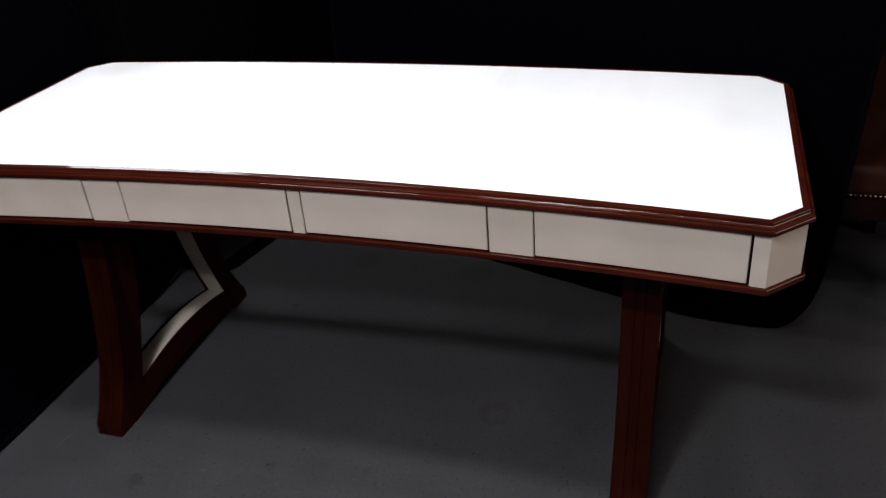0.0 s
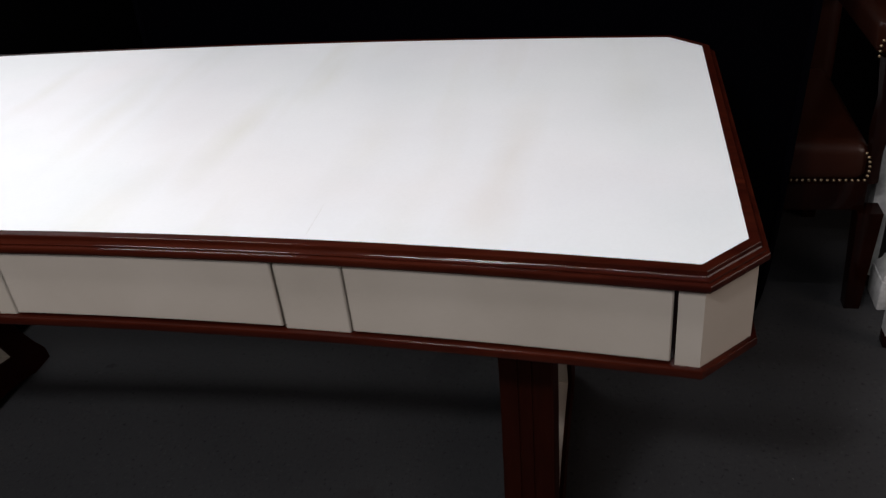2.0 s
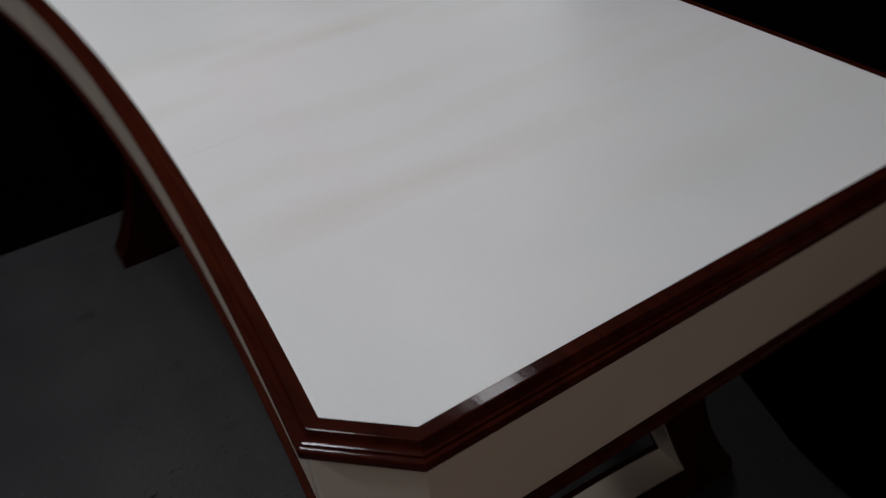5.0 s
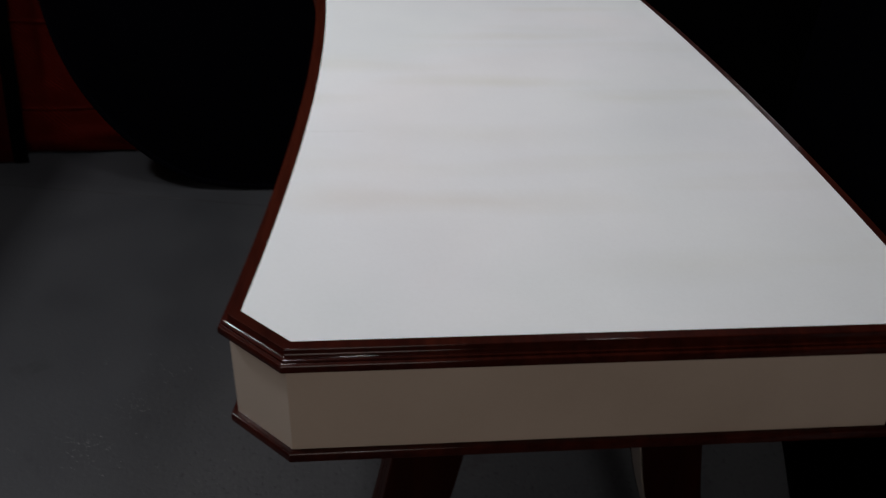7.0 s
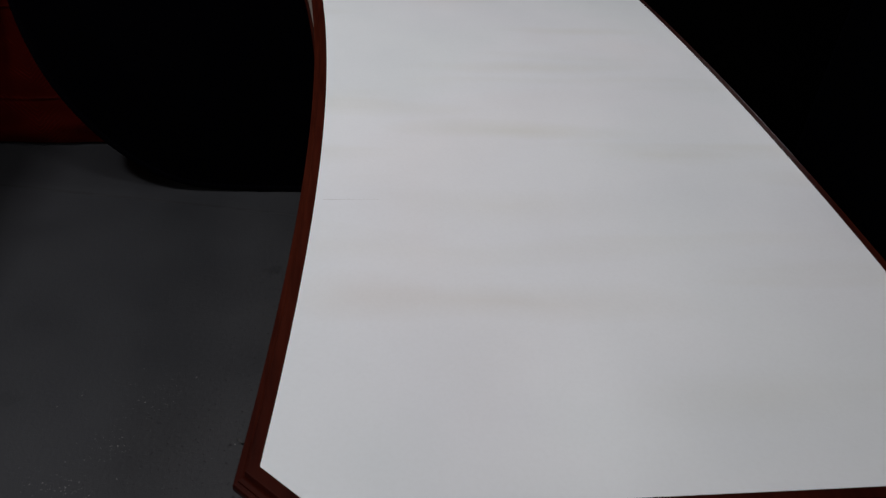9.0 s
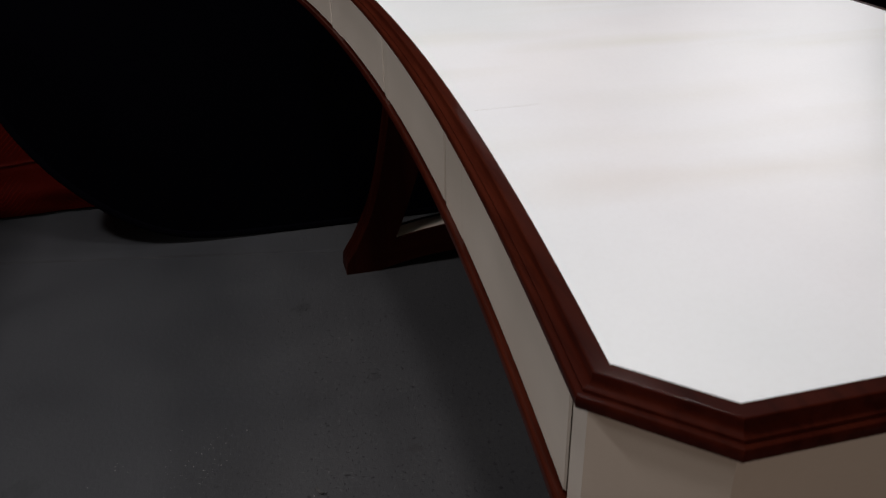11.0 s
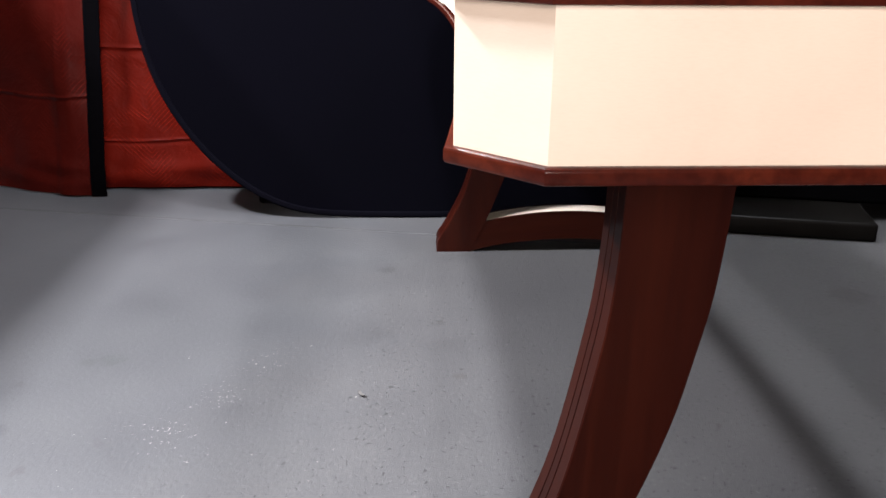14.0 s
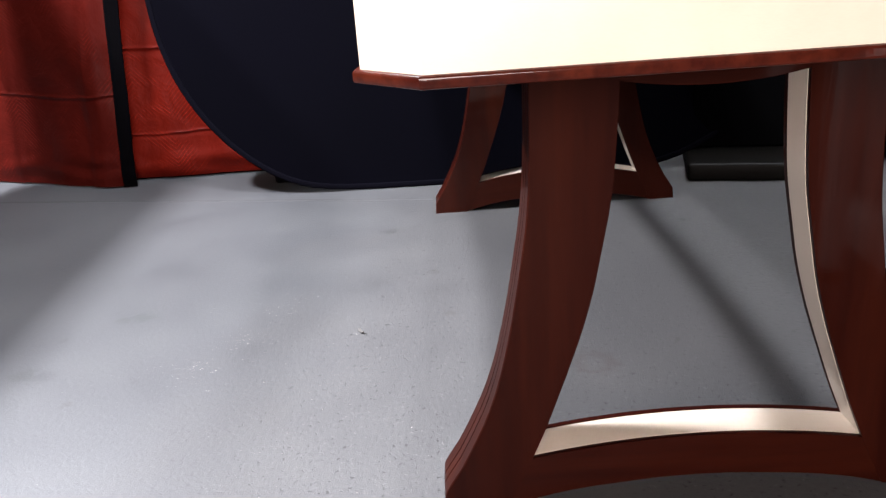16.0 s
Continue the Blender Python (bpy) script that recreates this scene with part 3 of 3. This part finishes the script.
# ---- backdrops ----
def hoop_panel(point, name, label, rings=26, segments=120):
    """A collapsible backdrop: cloth stretched in an oval spring hoop. point(radius, angle) gives places."""
    holder = thing(name, label, "backdrop")
    bm = bmesh.new()
    grid = [[point(r / rings, 2 * math.pi * k / segments) for k in range(segments)] for r in range(1, rings + 1)]
    for back in (0, 1):
        rows = [[bm.verts.new(p[0] - p[1] * 0.003 * back) for p in row] for row in grid]
        c = point(0, 0)
        mid = bm.verts.new(c[0] - c[1] * 0.003 * back)
        for k in range(segments):
            j = (k + 1) % segments
            bm.faces.new((mid, rows[0][k], rows[0][j]))
            for a, b in zip(rows, rows[1:]):
                bm.faces.new((a[k], a[j], b[j], b[k]))
    part("cloth", bm, NAVY, holder)
    rim = grid[-1]
    tubes = []
    for k in range(segments):
        p, n = rim[k]
        t = (rim[(k + 1) % segments][0] - rim[k - 1][0]).normalized()
        u = n.cross(t).normalized()
        tubes.append([p + (n * math.cos(q) * 0.006 + u * math.sin(q) * 0.009) for q in (i * math.pi / 4 for i in range(8))])
    tubes.append(tubes[0])
    part("hoop", loft(tubes, True, False), NAVY_EDGE, holder, "bound spring hoop of the backdrop")
    return holder


def west_point(r, a):
    ca, sa = math.cos(a), math.sin(a)
    e = 2 / 2.345
    p, q = 1.051 * r * math.copysign(abs(ca) ** e, ca), 0.825 * r * math.copysign(abs(sa) ** e, sa)
    tilt = 0.066
    y, z = -0.122 + p * math.cos(tilt) - q * math.sin(tilt), 0.747 + p * math.sin(tilt) + q * math.cos(tilt)
    y -= 0.66 * max(0.0, z - 0.25) * max(0.0, (y + 1.17) / 2.1) ** 1.2    # the hoop slumps to one side
    z = 0.008 + 0.026 * math.log(1 + math.exp(min(z / 0.026, 60.0)))
    wave = 0.006 * math.sin(5.2 * y + 2.1 * z) * (1 - r * r) + 0.004 * noise.noise(Vector((y * 2.5, z * 2.5, 3.0)))
    return Vector((-0.894 - 0.219 * z + wave, y, z)), Vector((1, 0, 0.219)).normalized()


plan_y = smooth_curve([(-0.45, 0.88), (-0.2, 0.81), (0.12, 0.712), (0.38, 0.622), (0.58, 0.542), (0.72, 0.500), (0.86, 0.477), (1.0, 0.470), (1.08, 0.487), (1.16, 0.525)])


def north_point(r, a):
    ca, sa = math.cos(a), math.sin(a)
    e = 2 / 3.2 if sa > 0 else 2 / 9.0
    x = 0.36 + 0.785 * r * math.copysign(abs(ca) ** e, ca)
    z = max(0.010, 0.72 + 0.74 * r * math.copysign(abs(sa) ** e, sa))
    x += 0.07 * (z - 0.72) * max(0.0, (x - 0.36) / 0.785)
    d = (plan_y(x + 0.01) - plan_y(x - 0.01)) / 0.02
    n = Vector((d, -1, 0)).normalized()
    wave = 0.005 * math.sin(6.0 * x + 2.0 * z) * (1 - r * r)
    return Vector((x, plan_y(x) + 0.05 * z * z + wave, z)), n


hoop_panel(west_point, "oval_backdrop", "dark navy collapsible oval backdrop leaning beside the desk")
hoop_panel(north_point, "bowed_backdrop", "dark navy collapsible backdrop bowed behind the desk")

# ---- red quilted covers ----
def hanging(x_at, y0, y1, z0, z1, cols, rows, seed, amp, creases=(), folds=(), lean=0.0, tuck=0.0):
    """A hanging cloth, 6 mm thick, with folds and creases."""
    bm = bmesh.new()
    sheets = []
    for back in (0, 1):
        vs = []
        for j in range(rows + 1):
            v = j / rows
            row = []
            for i in range(cols + 1):
                u = i / cols
                y, z = y0 + (y1 - y0) * u, z0 + (z1 - z0) * v
                q = noise.noise(Vector((y * 3.0, z * 1.6, seed))) + 0.5 * noise.noise(Vector((y * 9.0, z * 5.0, seed + 4)))
                foot = 0.010 * math.exp(-((z - 0.07) / 0.05) ** 2) * (0.4 + noise.noise(Vector((y * 7 + z * 6, z * 16 - y * 3, seed + 9))))
                fold = sum(h * math.exp(-((y - yc - 0.004 * math.sin(z * 14)) / w) ** 2) for yc, h, w in folds)
                crease = sum(h * math.exp(-((z - zc - 0.008 * math.sin(y * 9 + zc * 20)) / w) ** 2) for zc, h, w in creases)
                row.append(bm.verts.new((x_at(y) + amp * q + foot + fold + crease - 0.006 * back - 0.03 * z - tuck * max(0.0, 1 - z / 0.07) ** 2, y + lean * z, z)))
            vs.append(row)
        sheets.append(vs)
        for j in range(rows):
            for i in range(cols):
                bm.faces.new((vs[j][i], vs[j][i + 1], vs[j + 1][i + 1], vs[j + 1][i]))
    f, b = sheets
    loop = [(0, i) for i in range(cols)] + [(j, cols) for j in range(rows)] + [(rows, i) for i in range(cols, 0, -1)] + [(j, 0) for j in range(rows, 0, -1)]
    for k, (j, i) in enumerate(loop):
        jj, ii = loop[(k + 1) % len(loop)]
        bm.faces.new((f[j][i], f[jj][ii], b[jj][ii], b[j][i]))
    return bm


cover = thing("quilted_cover", "red quilted cover with black bound edge hanging to the floor, shade in its colour", "cover")
part("quilt", hanging(lambda y: -1.125 - 0.38 * max(0, -1.45 - y), -2.9, -1.378, 0.006, 1.75, 130, 420, 2.0, 0.020, ((0.318, 0.0035, 0.0035), (0.308, -0.0015, 0.006), (0.66, 0.003, 0.005), (1.02, 0.003, 0.005)), ((-1.485, 0.004, 0.008), (-1.51, -0.003, 0.02), (-1.80, 0.005, 0.012)), 0.085), RED_SHADED, cover)
part("binding", hanging(lambda y: -1.118, -1.390, -1.345, 0.003, 1.76, 4, 110, 2.0, 0.014, lean=0.080), BLACK_CLOTH, cover, "black woven edge binding")
cover = thing("quilted_cover", "bright red quilted moving cover hanging behind the oval backdrop", "cover")
part("quilt", hanging(lambda y: -1.185, -1.42, -0.30, 0.010, 1.20, 110, 320, 7.0, 0.020, ((0.172, 0.003, 0.003), (0.163, -0.001, 0.006), (0.46, 0.003, 0.005), (0.445, -0.002, 0.012), (0.80, 0.003, 0.005)), tuck=0.016), RED, cover)
part("hem", hanging(lambda y: -1.190, -1.42, -0.30, 0.003, 0.010, 90, 3, 7.0, 0.020, tuck=0.016), BLACK_CLOTH, cover, "black hem along the floor")
tagged(part("folded_cloth", box(-1.12, -1.035, -0.855, -0.42, 0.0, 0.035, 0.010), BLACK_CLOTH), "folded black cloth lying behind the oval backdrop", "cloth")

# ---- low black plinth ----
plinth = thing("plinth", "low black lacquered plinth with rounded edges on the floor", "plinth")
part("board", box(-0.30, 0.0, 0.0, 0.46, 0.0, 0.054, 0.010, 3), BLACK_GLOSS, plinth)
# Added block in near-black, hides the floor that would show behind the plinth.
part("dark_block", box(-0.62, -0.19, 0.02, 1.30, 0.054, 0.95, 0.012, 3), WALL_DARK, plinth, "near-black block added above the plinth to keep the background dark")
plinth.matrix_world = pose(-0.750, 0.440, 0, 0, 0, -13)

# ---- leather armchair ----
chair = thing("armchair", "brown leather armchair with brass nailheads and dark wooden frame", "chair")
part("seat_rail", box(0.80, 1.326, 0.655, 1.12, 0.262, 0.335, 0.006), DARK_WOOD, chair)
seat = box(0.80, 1.321, 0.650, 1.12, 0.332, 0.415, 0.030, 4)
for v in seat.verts:
    v.co.z += 0.035 * max(0.0, 1 - ((v.co.x - 1.06) / 0.30) ** 2) * (v.co.z > 0.38)
part("seat", seat, LEATHER, chair, "padded brown leather seat")
for x, y in ((1.338, 0.668), (0.820, 0.675), (1.318, 1.10), (0.820, 1.10)):
    part("leg", loft([[Vector((x + a * w, y + b * w, z)) for a, b in ((-1, -1), (1, -1), (1, 1), (-1, 1))] for z, w in ((0.0, 0.017), (0.10, 0.020), (0.262, 0.026))]), DARK_WOOD, chair)
for x in (1.330, 0.805):
    part("arm_post", loft([[Vector((x + 0.020 * math.cos(q) * k, 0.672 + 0.02 * math.sin(q) * k - bend, z)) for q in (i * math.pi / 4 for i in range(8))]
                           for z, k, bend in ((0.33, 1.0, 0.0), (0.40, 0.8, 0.006), (0.46, 1.1, 0.010), (0.53, 0.8, 0.006), (0.612, 1.2, 0.0))]), DARK_WOOD, chair)
    part("arm_rest", box(x - 0.036, x + 0.036, 0.657, 1.12, 0.610, 0.690, 0.024, 4), LEATHER, chair)
part("backrest", box(0.80, 1.335, 1.10, 1.19, 0.36, 0.98, 0.035, 4), LEATHER, chair)


def stud():
    bm = bmesh.new()
    bmesh.ops.create_uvsphere(bm, u_segments=8, v_segments=5, radius=0.0036)
    return bm


first = part("nailhead", stud(), BRASS, chair, "small domed brass nailhead")
first.location = (1.314, 0.651, 0.341)
spots = [(1.314 - 0.0125 * k, 0.650, 0.341 + 0.0001 * k) for k in range(1, 30)]
spots += [(1.318, 0.650, 0.352), (1.3195, 0.650, 0.363), (1.3195, 0.650, 0.374), (1.318, 0.650, 0.385), (1.3145, 0.650, 0.396), (1.309, 0.651, 0.405)]
spots += [(1.300, 0.655, 0.616 + 0.0105 * k) for k in range(3)] + [(1.303 + 0.0115 * k, 0.655, 0.648) for k in range(6)]
for p in spots:
    ob = new("nailhead", first.data)
    ob.parent, ob.location = chair, p

# ---- painted pieces beside the armchair ----
stand = thing("painted_stand", "white painted wooden stand with chipped brown feet beside the armchair", "stand")
for x, y in ((1.388, 0.520), (1.72, 0.520), (1.388, 0.76), (1.72, 0.76)):
    part("leg", loft([[Vector((x + a * w, y + b * w, z)) for a, b in ((-1, -1), (1, -1), (1, 1), (-1, 1))] for z, w in ((0.034, 0.0165), (0.30, 0.019), (0.62, 0.022))]), WHITE_PAINT, stand)
    part("foot", box(x - 0.018, x + 0.018, y - 0.018, y + 0.018, 0.0, 0.034, 0.005), DARK_WOOD, stand, "scuffed bare wooden foot")
part("top", box(1.360, 1.748, 0.492, 0.788, 0.62, 0.65, 0.006), WHITE_PAINT, stand)
pedestal = thing("pedestal", "pale grey painted pedestal with a stepped base behind the stand", "pedestal")
part("base", box(1.390, 1.61, 0.645, 0.735, 0.0, 0.080, 0.005), WHITE_PAINT, pedestal)
part("moulding", loft([[Vector((x, y, z)) for x, y in ((1.394 + o, 0.649 + o), (1.606 - o, 0.649 + o), (1.606 - o, 0.731 - o), (1.394 + o, 0.731 - o))]
                       for o, z in ((0.0, 0.080), (0.002, 0.090), (0.009, 0.098), (0.013, 0.108), (0.014, 0.116))]), WHITE_PAINT, pedestal, "cove moulding above the base")
part("shaft", box(1.412, 1.588, 0.667, 0.713, 0.116, 0.60, 0.004), WHITE_PAINT, pedestal)

# ---- small things on the floor ----
rng = random.Random(5)
curl = []
for i in range(15):
    u = i / 14 - 0.5
    w = 0.0026 * (1 - (2 * u) ** 4) + 0.0005
    c = Vector((0.124 + 0.018 * u, -0.482 + 0.012 * u, 0.0014 + 0.005 * (2 * u) ** 2))
    side = Vector((-0.45, 0.9, 0)).normalized()
    curl.append([c - side * w, c + side * w, c + side * w + Vector((0, 0, 0.0008)), c - side * w + Vector((0, 0, 0.0008))])
tagged(part("wood_shaving", loft(curl), SHAVING), "small curled wood shaving lying on the floor", "shaving")


def scatter(count, centres, size, mat, name, label, rng=rng):
    bm = bmesh.new()
    for _ in range(count):
        cx, cy, sp = rng.choice(centres)
        x, y = rng.gauss(cx, sp), rng.gauss(cy, sp)
        r, a = size * rng.uniform(0.4, 1.3), rng.uniform(0, 6.3)
        pts = [Vector((x + r * rng.uniform(0.6, 1.6) * math.cos(a + k * 2.09), y + r * math.sin(a + k * 2.09), 0.0002)) for k in range(3)]
        top = bm.verts.new((x, y, r * 0.5))
        vs = [bm.verts.new(p) for p in pts]
        bm.faces.new(vs)
        for k in range(3):
            bm.faces.new((vs[k], vs[(k + 1) % 3], top))
    return tagged(part(name, bm, mat, smooth=False), label, "debris", kind="stuff")


scatter(420, [(0.23, -0.81, 0.03), (0.13, -0.74, 0.035), (-0.04, -0.655, 0.03), (0.20, -0.93, 0.04), (0.05, -0.72, 0.05), (0.3, -0.9, 0.22), (0.25, -0.6, 0.35), (1.15, 0.2, 0.3), (0.55, -0.62, 0.18), (0.7, -0.55, 0.12)], 0.0008, CHIP, "dust_specks", "pale dust specks and chips scattered on the floor")
scatter(2600, [(0.62, -0.62, 0.13), (0.75, -0.5, 0.12), (0.5, -0.75, 0.16), (0.35, -0.6, 0.25), (0.6, -0.45, 0.16), (0.3, -0.8, 0.2), (1.1, 0.3, 0.3), (-0.2, -0.5, 0.35), (-0.4, 0.4, 0.3), (0.3, 0.15, 0.15)], 0.0008, CHIP_DARK, "dark_grit", "dark grit scattered on the floor")
scatter(130, [(-0.05, -0.655, 0.034), (-0.02, -0.73, 0.036), (-0.04, -0.825, 0.03), (0.115, -0.745, 0.026), (0.122, -0.735, 0.016), (0.235, -0.805, 0.030), (0.245, -0.79, 0.022), (0.28, -0.80, 0.09), (0.1, -0.75, 0.18), (0.25, -0.55, 0.25)],
        0.0014, CHIP, "paint_chips", "small white paint chips lying in loose clusters on the floor", random.Random(9))
tagged(part("floor_seam", prism([Vector((-0.637, 0.20, 0)), Vector((-1.117, -2.20, 0)), Vector((-1.129, -2.20, 0)), Vector((-0.649, 0.20, 0))], 0.0, 0.0004), SEAM, smooth=False),
       "thin dark seam across the painted floor", "seam", kind="structure")
